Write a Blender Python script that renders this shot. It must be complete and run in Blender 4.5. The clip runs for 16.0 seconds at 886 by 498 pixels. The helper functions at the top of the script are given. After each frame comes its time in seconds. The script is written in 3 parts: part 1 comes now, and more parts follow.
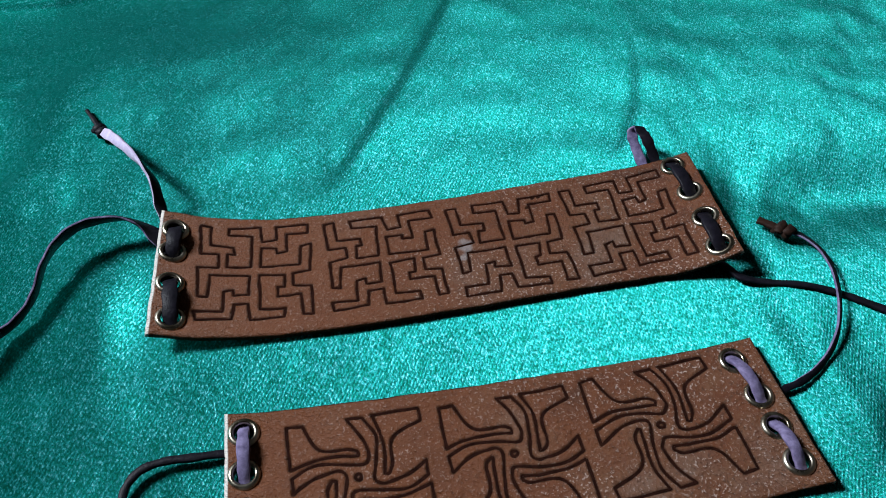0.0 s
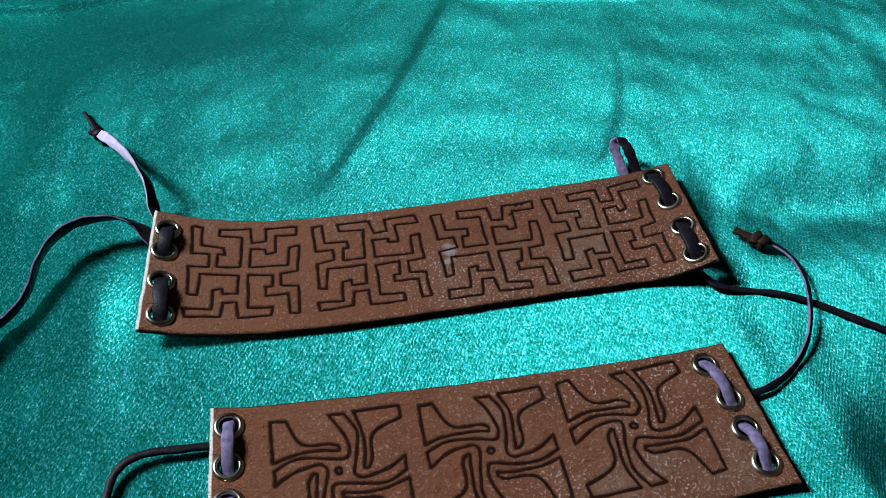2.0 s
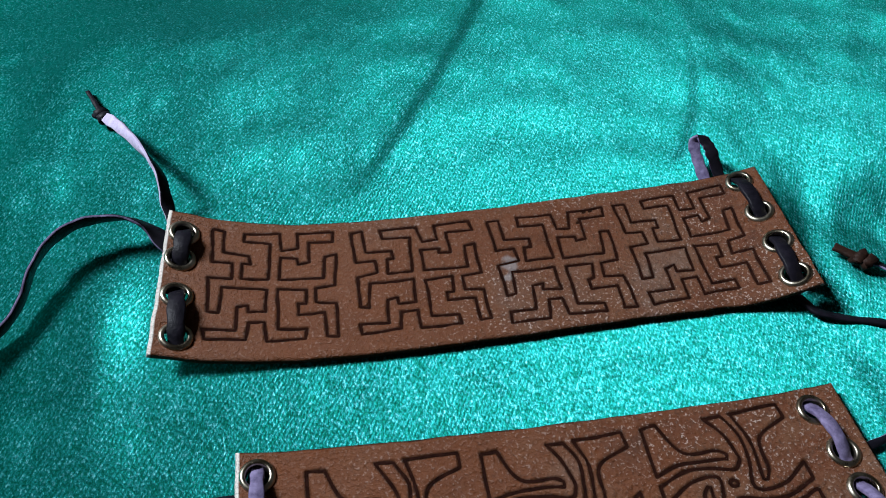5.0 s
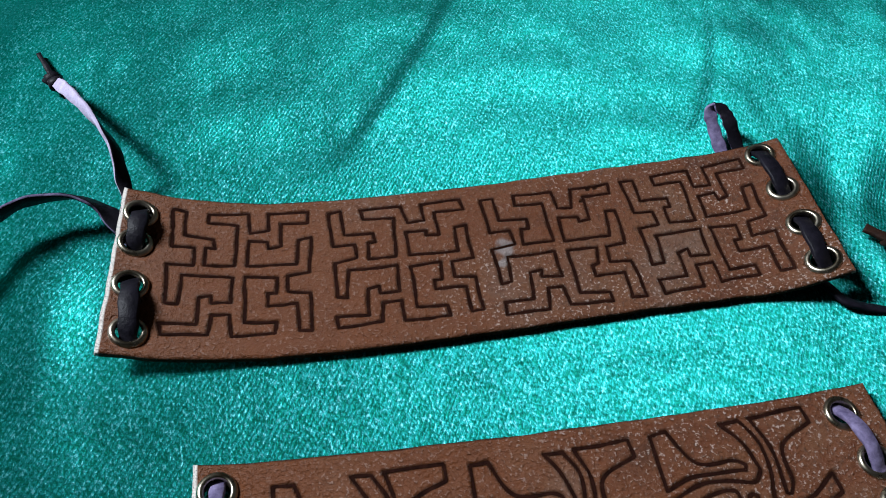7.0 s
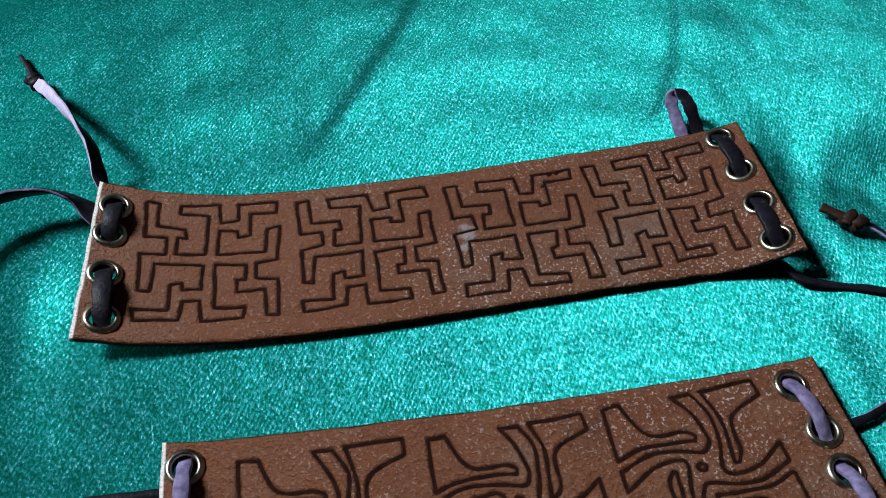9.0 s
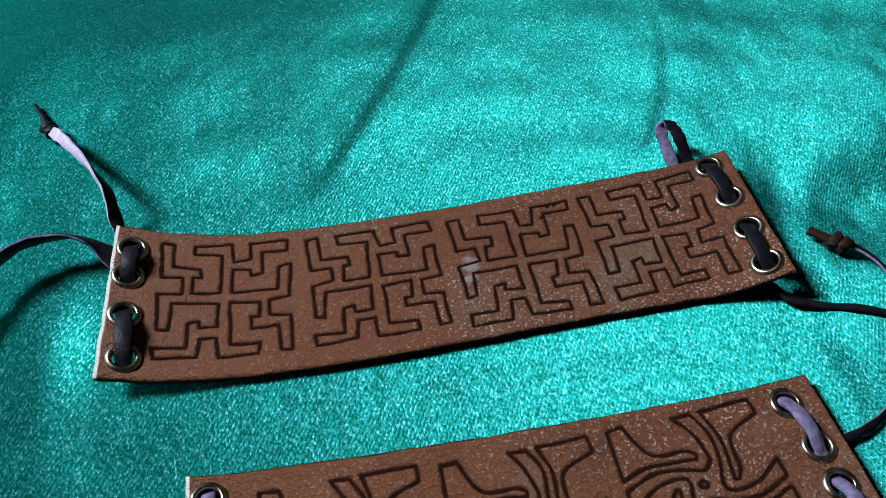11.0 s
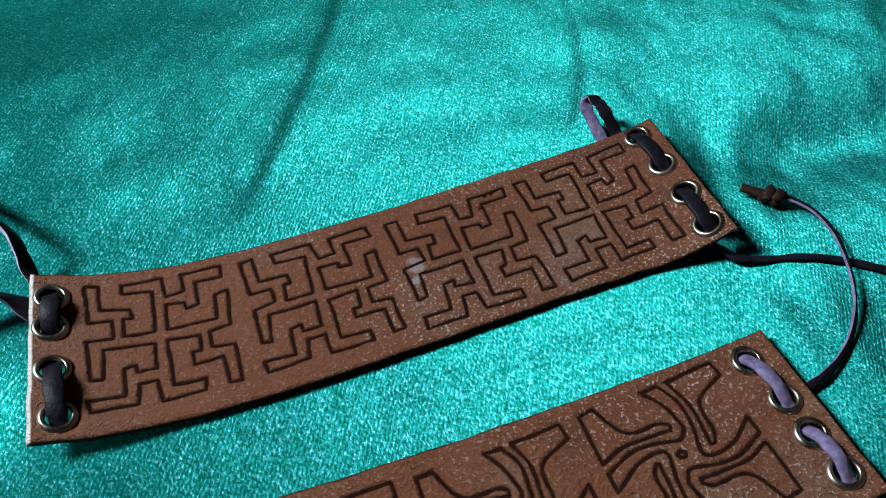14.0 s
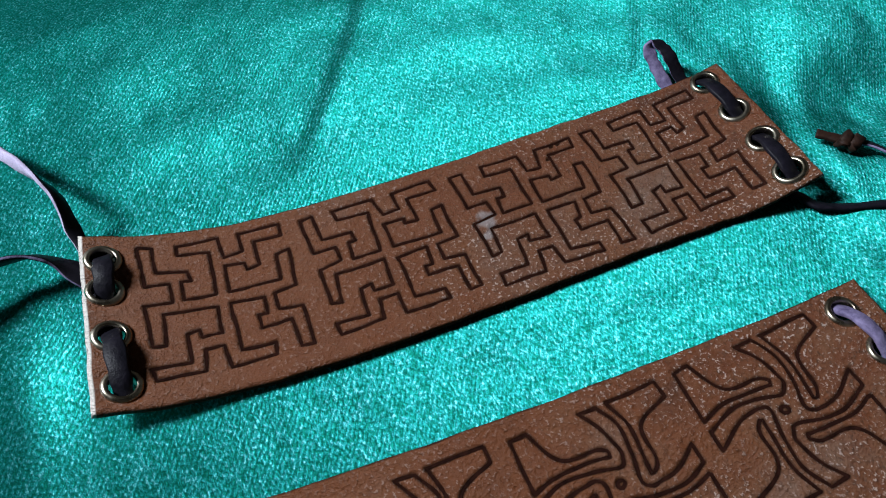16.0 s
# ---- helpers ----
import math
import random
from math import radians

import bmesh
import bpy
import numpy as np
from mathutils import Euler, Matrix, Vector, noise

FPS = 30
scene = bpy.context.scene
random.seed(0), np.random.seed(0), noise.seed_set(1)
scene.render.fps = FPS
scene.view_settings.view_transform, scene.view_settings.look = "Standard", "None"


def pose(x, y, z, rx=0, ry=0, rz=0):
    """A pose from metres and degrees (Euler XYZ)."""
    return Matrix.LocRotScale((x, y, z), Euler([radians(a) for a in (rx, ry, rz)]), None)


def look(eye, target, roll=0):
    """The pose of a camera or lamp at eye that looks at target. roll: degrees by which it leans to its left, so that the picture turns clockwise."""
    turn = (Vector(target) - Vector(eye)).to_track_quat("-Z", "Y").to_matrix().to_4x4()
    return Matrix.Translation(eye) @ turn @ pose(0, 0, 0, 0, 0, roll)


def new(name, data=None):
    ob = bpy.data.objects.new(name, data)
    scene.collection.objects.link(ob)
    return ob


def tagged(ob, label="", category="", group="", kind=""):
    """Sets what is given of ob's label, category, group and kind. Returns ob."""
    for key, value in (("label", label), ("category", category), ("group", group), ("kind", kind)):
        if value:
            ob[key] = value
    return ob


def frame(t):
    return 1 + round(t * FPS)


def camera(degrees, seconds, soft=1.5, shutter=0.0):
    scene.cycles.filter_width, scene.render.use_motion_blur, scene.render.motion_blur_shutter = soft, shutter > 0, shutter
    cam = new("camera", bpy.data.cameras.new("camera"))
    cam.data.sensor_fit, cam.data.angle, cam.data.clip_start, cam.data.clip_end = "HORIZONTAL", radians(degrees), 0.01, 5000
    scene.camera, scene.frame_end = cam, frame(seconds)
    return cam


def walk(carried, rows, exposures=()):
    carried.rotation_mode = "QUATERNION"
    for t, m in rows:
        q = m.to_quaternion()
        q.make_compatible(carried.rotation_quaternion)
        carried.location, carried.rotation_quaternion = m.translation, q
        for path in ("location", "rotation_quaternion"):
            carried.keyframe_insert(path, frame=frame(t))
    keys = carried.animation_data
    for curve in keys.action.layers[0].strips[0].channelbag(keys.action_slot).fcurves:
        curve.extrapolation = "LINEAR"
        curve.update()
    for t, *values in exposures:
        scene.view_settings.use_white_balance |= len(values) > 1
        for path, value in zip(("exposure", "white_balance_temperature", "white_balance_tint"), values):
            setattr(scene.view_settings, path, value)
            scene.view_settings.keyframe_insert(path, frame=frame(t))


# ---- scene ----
# The camera, in millimetres and degrees: seconds, x, y, z, rx, ry, rz
MM = 0.001
cam = camera(59.6, 16.0, soft=1.0)
PATH = [
    (0.0, -32.73, -134.31, 170.35, 38.81, -2.48, -10.33),
    (0.5, -29.95, -134.90, 172.25, 38.93, -2.46, -10.85),
    (1.0, -28.53, -136.65, 174.30, 39.33, -2.81, -10.64),
    (1.5, -30.31, -137.20, 171.72, 39.44, -3.36, -10.24),
    (2.0, -30.34, -140.41, 174.21, 39.60, -3.26, -9.72),
    (2.5, -28.98, -142.02, 176.72, 40.00, -2.85, -10.00),
    (3.0, -28.24, -139.94, 176.57, 40.30, -2.85, -10.17),
    (3.5, -36.43, -134.20, 175.11, 40.49, -3.70, -9.49),
    (4.0, -42.43, -126.24, 168.64, 39.87, -4.09, -8.77),
    (6.5, -34.96, -99.57, 143.48, 35.57, -4.23, -8.67),
    (7.0, -33.71, -97.79, 142.17, 35.27, -4.17, -8.62),
    (7.5, -30.12, -96.17, 140.95, 35.11, -4.15, -8.56),
    (8.0, -31.91, -94.06, 142.20, 35.04, -3.57, -8.56),
    (8.5, -27.20, -98.31, 142.53, 35.08, -2.80, -9.21),
    (9.0, -23.72, -105.15, 146.17, 35.11, -2.76, -8.95),
    (11.5, -28.39, -107.26, 153.49, 37.14, -1.78, -11.98),
    (12.0, -29.45, -104.44, 152.81, 37.08, -2.03, -14.33),
    (12.5, -29.59, -104.26, 152.36, 37.06, -2.42, -15.18),
    (13.0, -29.80, -103.51, 152.21, 37.24, -1.51, -17.77),
    (13.5, -30.85, -103.05, 150.49, 37.34, -1.90, -19.32),
    (14.0, -30.16, -102.08, 148.44, 37.17, -2.16, -19.92),
    (14.5, -34.14, -97.40, 141.72, 36.56, -2.26, -20.75),
    (15.0, -45.08, -94.43, 139.36, 36.12, -2.80, -20.83),
    (15.5, -50.39, -91.83, 135.77, 35.60, -2.98, -20.82),
    (16.0, -47.39, -93.05, 136.61, 35.41, -2.50, -21.61),
]
walk(cam, [(t, pose(x * MM, y * MM, z * MM, rx, ry, rz)) for t, x, y, z, rx, ry, rz in PATH],
     exposures=[(0.0, 0.47), (16.0, 0.47)])

# ---- world and light ----
world = bpy.data.worlds.new("world")
scene.world = world
world.use_nodes = True
wn, wl = world.node_tree.nodes, world.node_tree.links
sky = wn.new("ShaderNodeTexSky")
sky.sky_type, sky.sun_disc = "NISHITA", False
sky.sun_elevation, sky.sun_rotation = radians(35), radians(250)
wl.new(sky.outputs[0], wn["Background"].inputs[0])
wn["Background"].inputs[1].default_value = 0.1


def area_lamp(name, eye, target, sx, sy, watts, colour):
    data = bpy.data.lights.new(name, "AREA")
    data.shape, data.size, data.size_y, data.energy, data.color = "RECTANGLE", sx, sy, watts, colour
    ob = new(name, data)
    ob.matrix_world = look(eye, target)
    return ob


# daylight that falls in through the window opening
area_lamp("window_light", (-1.38, 0.62, 1.28), (0, 0.0, 0), 0.36, 0.50, 47, (0.86, 0.93, 1.0))


# ---- materials ----
def material(name, base=(0.5, 0.5, 0.5), rough=0.5, metal=0.0, spec=0.5):
    m = bpy.data.materials.new(name)
    m.use_nodes = True
    n, l = m.node_tree.nodes, m.node_tree.links
    p = n["Principled BSDF"]
    p.inputs["Base Color"].default_value = (*base, 1)
    p.inputs["Roughness"].default_value = rough
    p.inputs["Metallic"].default_value = metal
    p.inputs["Specular IOR Level"].default_value = spec
    return m, n, l, p


def noise_tex(n, l, scale, detail=3.0, rough=0.55, stretch=(1, 1, 1), turn=0.0):
    co = n.new("ShaderNodeTexCoord")
    mp = n.new("ShaderNodeMapping")
    mp.inputs["Scale"].default_value = stretch
    mp.inputs["Rotation"].default_value = (0, 0, turn)
    tx = n.new("ShaderNodeTexNoise")
    tx.inputs["Scale"].default_value, tx.inputs["Detail"].default_value, tx.inputs["Roughness"].default_value = scale, detail, rough
    l.new(co.outputs["Object"], mp.inputs[0])
    l.new(mp.outputs[0], tx.inputs[0])
    return tx.outputs["Fac"]


def ramp(n, l, src, stops):
    r = n.new("ShaderNodeValToRGB")
    while len(r.color_ramp.elements) < len(stops):
        r.color_ramp.elements.new(0.5)
    for e, (at, c) in zip(r.color_ramp.elements, stops):
        e.position, e.color = at, (*c, 1) if len(c) == 3 else (c[0], c[0], c[0], 1)
    l.new(src, r.inputs[0])
    return r.outputs[0]


def mix(n, l, fac, a, b, mode="MIX"):
    x = n.new("ShaderNodeMix")
    x.data_type, x.blend_type = "RGBA", mode
    for sock, v in ((x.inputs[0], fac), (x.inputs[6], a), (x.inputs[7], b)):
        if hasattr(v, "links"):
            l.new(v, sock)
        elif isinstance(v, (int, float)):
            sock.default_value = v
        else:
            sock.default_value = (*v, 1)
    return x.outputs[2]


def bump(n, l, height, strength, distance, normal=None):
    b = n.new("ShaderNodeBump")
    b.inputs["Strength"].default_value, b.inputs["Distance"].default_value = strength, distance
    l.new(height, b.inputs["Height"])
    if normal is not None:
        l.new(normal, b.inputs["Normal"])
    return b.outputs[0]


def nap_lean(n, l, to_x, to_y):
    """The pile leans one way: its normal, with the slopes of that lean."""
    co = n.new("ShaderNodeTexCoord")
    dot = n.new("ShaderNodeVectorMath")
    dot.operation = "DOT_PRODUCT"
    dot.inputs[1].default_value = (-to_x, -to_y, 0)
    l.new(co.outputs["Object"], dot.inputs[0])
    return bump(n, l, dot.outputs["Value"], 1.0, 1.0)


def cloth_material():
    m, n, l, p = material("green_velvet", rough=0.5)
    patch = noise_tex(n, l, 45, 5, 0.6)
    pile = noise_tex(n, l, 1850, 2, 0.7, (1, 0.6, 1), 0.54)
    glint = noise_tex(n, l, 1300, 2, 0.6, (0.6, 1, 1), 0.2)
    co = n.new("ShaderNodeTexCoord")
    xyz = n.new("ShaderNodeSeparateXYZ")
    l.new(co.outputs["Object"], xyz.inputs[0])
    # texture contrast drops towards +Y, to suit the softer far side in camera view
    far_fade = n.new("ShaderNodeMapRange")
    far_fade.inputs["From Min"].default_value, far_fade.inputs["From Max"].default_value = 0.0, 0.11
    far_fade.inputs["To Min"].default_value, far_fade.inputs["To Max"].default_value = 1.0, 0.68
    l.new(xyz.outputs["Y"], far_fade.inputs["Value"])

    def by_far_fade(src):
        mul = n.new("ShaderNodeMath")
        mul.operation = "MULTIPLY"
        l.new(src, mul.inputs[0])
        l.new(far_fade.outputs[0], mul.inputs[1])
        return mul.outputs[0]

    base = ramp(n, l, patch, [(0.3, (0.0016, 0.072, 0.051)), (0.7, (0.0024, 0.112, 0.083))])
    # cyan pile and bright specks: sheen and sparkle painted into the base colour
    base = mix(n, l, by_far_fade(ramp(n, l, pile, [(0.40, (0.0,)), (0.62, (1.0,))])), base, (0.012, 0.215, 0.222))
    base = mix(n, l, by_far_fade(ramp(n, l, pile, [(0.59, (0.0,)), (0.68, (1.0,))])), base, (0.10, 0.37, 0.40))
    base = mix(n, l, by_far_fade(ramp(n, l, glint, [(0.28, (0.45,)), (0.45, (0.0,))])), base, (0.0006, 0.022, 0.014))
    wave = n.new("ShaderNodeTexWave")
    wave.inputs["Scale"].default_value, wave.inputs["Distortion"].default_value = 360, 3.0
    wave.inputs["Detail Scale"].default_value = 0.8
    mp = n.new("ShaderNodeMapping")
    mp.inputs["Rotation"].default_value = (0, 0, 0.54)
    l.new(co.outputs["Object"], mp.inputs[0])
    l.new(mp.outputs[0], wave.inputs[0])
    base = mix(n, l, by_far_fade(ramp(n, l, wave.outputs["Fac"], [(0.10, (0.4,)), (0.50, (0.0,))])), base, (0.001, 0.056, 0.045))
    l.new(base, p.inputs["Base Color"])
    l.new(ramp(n, l, glint, [(0.3, (0.53,)), (0.75, (0.42,))]), p.inputs["Roughness"])
    p.inputs["Metallic"].default_value = 0.96
    p.inputs["Specular Tint"].default_value = (0.06, 0.86, 0.80, 1)
    p.inputs["Specular IOR Level"].default_value = 0.12
    b = nap_lean(n, l, -0.80, -0.10)
    for height, strength, depth in ((wave.outputs["Fac"], 0.11, 0.0002), (pile, 0.22, 0.0005), (glint, 0.16, 0.0007)):
        flat = n.new("ShaderNodeMath")
        flat.operation = "MULTIPLY"
        l.new(far_fade.outputs[0], flat.inputs[0])
        flat.inputs[1].default_value = strength
        b = bump(n, l, height, strength, depth, b)
        l.new(flat.outputs[0], b.node.inputs["Strength"])
    l.new(b, p.inputs["Normal"])
    return m


def leather_material():
    m, n, l, p = material("brown_suede_leather", rough=0.5, spec=0.5)
    big = noise_tex(n, l, 34, 6, 0.65)
    mid = noise_tex(n, l, 150, 5, 0.7)
    grain = noise_tex(n, l, 900, 4, 0.75)
    speck = noise_tex(n, l, 1500, 2, 0.6)
    pit = noise_tex(n, l, 1000, 3, 0.6, (1, 0.8, 1), 1.1)
    c = ramp(n, l, big, [(0.36, (0.040, 0.009, 0.002)), (0.46, (0.115, 0.030, 0.007)), (0.56, (0.125, 0.046, 0.018)), (0.67, (0.150, 0.088, 0.062))])
    # warm tone towards -X, painted in for leather that catches less cool light
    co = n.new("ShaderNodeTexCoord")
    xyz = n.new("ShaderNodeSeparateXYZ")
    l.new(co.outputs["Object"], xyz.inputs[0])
    light_x = n.new("ShaderNodeMath")
    light_x.operation = "MULTIPLY_ADD"
    light_x.inputs[1].default_value = 0.16
    l.new(noise_tex(n, l, 30, 4, 0.6), light_x.inputs[0])
    l.new(xyz.outputs["X"], light_x.inputs[2])
    less_lit = ramp(n, l, light_x.outputs[0], [(0.035, (0.75,)), (0.13, (0.0,))])
    c = mix(n, l, ramp(n, l, mid, [(0.40, (0.0,)), (0.66, (0.7,))]), c, (0.090, 0.023, 0.007))
    c = mix(n, l, ramp(n, l, grain, [(0.42, (0.0,)), (0.70, (0.6,))]), c, (0.150, 0.062, 0.028))
    c = mix(n, l, ramp(n, l, pit, [(0.32, (0.75,)), (0.45, (0.0,))]), c, (0.055, 0.022, 0.010))
    c = mix(n, l, less_lit, c, (0.125, 0.033, 0.005))
    # bright specks: glints of light painted into the colour, patchy, fewer towards -X
    glint_patch = ramp(n, l, noise_tex(n, l, 22, 4, 0.6, (1, 1.4, 1), 0.4), [(0.40, (0.08,)), (0.60, (0.85,))])
    sc = n.new("ShaderNodeMath")
    sc.operation = "MULTIPLY"
    l.new(ramp(n, l, speck, [(0.575, (0.0,)), (0.67, (0.75,))]), sc.inputs[0])
    l.new(mix(n, l, less_lit, glint_patch, (0.12, 0.12, 0.12)), sc.inputs[1])
    c = mix(n, l, sc.outputs[0], c, (0.55, 0.45, 0.41))
    at = n.new("ShaderNodeAttribute")
    at.attribute_name = "burn"
    c = mix(n, l, at.outputs["Fac"], c, (0.012, 0.004, 0.002))
    ed = n.new("ShaderNodeAttribute")
    ed.attribute_name = "raw_edge"
    c = mix(n, l, ed.outputs["Fac"], c, (0.70, 0.66, 0.62))
    l.new(c, p.inputs["Base Color"])
    sp = n.new("ShaderNodeMath")
    sp.operation = "MULTIPLY_ADD"
    sp.inputs[1].default_value, sp.inputs[2].default_value = -0.22, 0.26
    l.new(at.outputs["Fac"], sp.inputs[0])
    l.new(sp.outputs[0], p.inputs["Specular IOR Level"])
    st = n.new("ShaderNodeAttribute")
    st.attribute_name = "scuff"
    l.new(mix(n, l, st.outputs["Fac"], c, (0.30, 0.29, 0.30)), p.inputs["Base Color"])
    b = bump(n, l, grain, 0.7, 0.0007, nap_lean(n, l, -0.6, -0.1))
    b = bump(n, l, speck, 0.75, 0.0007, b)
    b = bump(n, l, mid, 0.35, 0.0012, b)
    l.new(b, p.inputs["Normal"])
    return m


def burnt_material():
    m, n, l, p = material("burnt_leather", rough=0.9, spec=0.06)
    g = noise_tex(n, l, 500, 4, 0.7)
    l.new(ramp(n, l, g, [(0.3, (0.009, 0.003, 0.002)), (0.8, (0.034, 0.011, 0.007))]), p.inputs["Base Color"])
    l.new(bump(n, l, g, 0.6, 0.0005), p.inputs["Normal"])
    return m


def thong_material(name, a, b_, rough):
    m, n, l, p = material(name, rough=rough, spec=0.14)
    g = noise_tex(n, l, 420, 4, 0.65)
    l.new(ramp(n, l, g, [(0.3, a), (0.75, b_)]), p.inputs["Base Color"])
    l.new(bump(n, l, g, 0.5, 0.0006), p.inputs["Normal"])
    return m


def metal_material():
    m, n, l, p = material("nickel", (0.5, 0.47, 0.40), 0.28, 1.0)
    g = noise_tex(n, l, 260, 4, 0.6)
    l.new(ramp(n, l, g, [(0.3, (0.20,)), (0.8, (0.42,))]), p.inputs["Roughness"])
    l.new(ramp(n, l, g, [(0.25, (0.20, 0.16, 0.10)), (0.65, (0.50, 0.46, 0.38))]), p.inputs["Base Color"])
    return m


def paint_material(name, c):
    m, n, l, p = material(name, rough=0.8)
    g = noise_tex(n, l, 6, 5, 0.6)
    l.new(ramp(n, l, g, [(0.3, tuple(v * 0.85 for v in c)), (0.7, c)]), p.inputs["Base Color"])
    l.new(bump(n, l, noise_tex(n, l, 120, 3), 0.2, 0.002), p.inputs["Normal"])
    return m


CLOTH = cloth_material()
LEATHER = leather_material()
BURNT = burnt_material()
DARK_THONG = thong_material("black_leather_thong", (0.004, 0.004, 0.007), (0.014, 0.012, 0.020), 0.5)
# suede faces and edges whose lilac is bluish daylight, painted into the colour
DAYLIT_SIDE = thong_material("daylit_suede_side", (0.44, 0.38, 0.56), (0.62, 0.56, 0.76), 0.8)
DAYLIT_LACE = thong_material("daylit_suede_lace", (0.07, 0.055, 0.12), (0.28, 0.24, 0.41), 0.75)
BROWN_THONG = thong_material("brown_leather_thong", (0.012, 0.006, 0.005), (0.040, 0.018, 0.012), 0.6)
NICKEL = metal_material()
WALL = paint_material("wall_paint", (0.09, 0.08, 0.07))
WOOD = paint_material("table_wood", (0.16, 0.09, 0.05))
FLOOR = paint_material("floor_paint", (0.20, 0.15, 0.11))


# ---- building helpers ----
def mesh_object(name, verts, faces, mat, parent=None, smooth=True):
    me = bpy.data.meshes.new(name)
    me.from_pydata([tuple(v) for v in verts], [], [tuple(f) for f in faces])
    for x in (mat if isinstance(mat, (list, tuple)) else [mat]):
        me.materials.append(x)
    if smooth:
        me.polygons.foreach_set("use_smooth", [True] * len(me.polygons))
    me.update()
    ob = new(name, me)
    ob.parent = parent
    return ob


def box(name, lo, hi, mat, parent=None):
    bm = bmesh.new()
    bmesh.ops.create_cube(bm, size=1)
    for v in bm.verts:
        v.co = [lo[i] + (v.co[i] + 0.5) * (hi[i] - lo[i]) for i in range(3)]
    me = bpy.data.meshes.new(name)
    bm.to_mesh(me)
    bm.free()
    me.materials.append(mat)
    ob = new(name, me)
    ob.parent = parent
    return ob


def smoothstep(a, b, x):
    t = np.clip((x - a) / (b - a), 0, 1)
    return t * t * (3 - 2 * t)


def wobble(x, y, wave, seed):
    """A smooth field of about -1 to 1, from a few turned sine waves."""
    rng = np.random.RandomState(seed)
    out = np.zeros_like(x, dtype=float)
    for _ in range(7):
        a, k, ph = rng.uniform(0, 2 * math.pi), 2 * math.pi / wave * rng.uniform(0.6, 1.7), rng.uniform(0, 6.28)
        out += np.sin(k * (x * math.cos(a) + y * math.sin(a)) + ph + 0.7 * np.sin(0.6 * k * (y * math.cos(a) - x * math.sin(a)) + ph))
    return out / 3.5


# ---- the cloth: a height in mm for each place in mm ----
def along(pts, y):
    """x of a fold line that runs in y."""
    ys, xs = [p[1] for p in pts], [p[0] for p in pts]
    return np.interp(y, ys, xs)


FOLD_MID = [(-60, -40), (-42, 5), (-27.5, 27.6), (-17.1, 43.4), (-5.2, 63.5), (11.1, 92.3), (24.4, 118.9), (40, 150)]
FOLD_LOOP = [(52, 5), (60.1, 25.2), (67.1, 34.6), (77.6, 52.7), (85.9, 79.8), (88, 120)]
FOLD_EDGE = [(88, -140), (84, -90), (78, -45), (76, -30), (93.2, 15.6), (102.5, 32.5), (116.4, 56.7), (131.2, 84.5), (150, 125)]
FOLD_LEFT = [(-128, 20), (-119.7, 47.6), (-114.6, 64.3), (-112.3, 80.3), (-104, 105)]


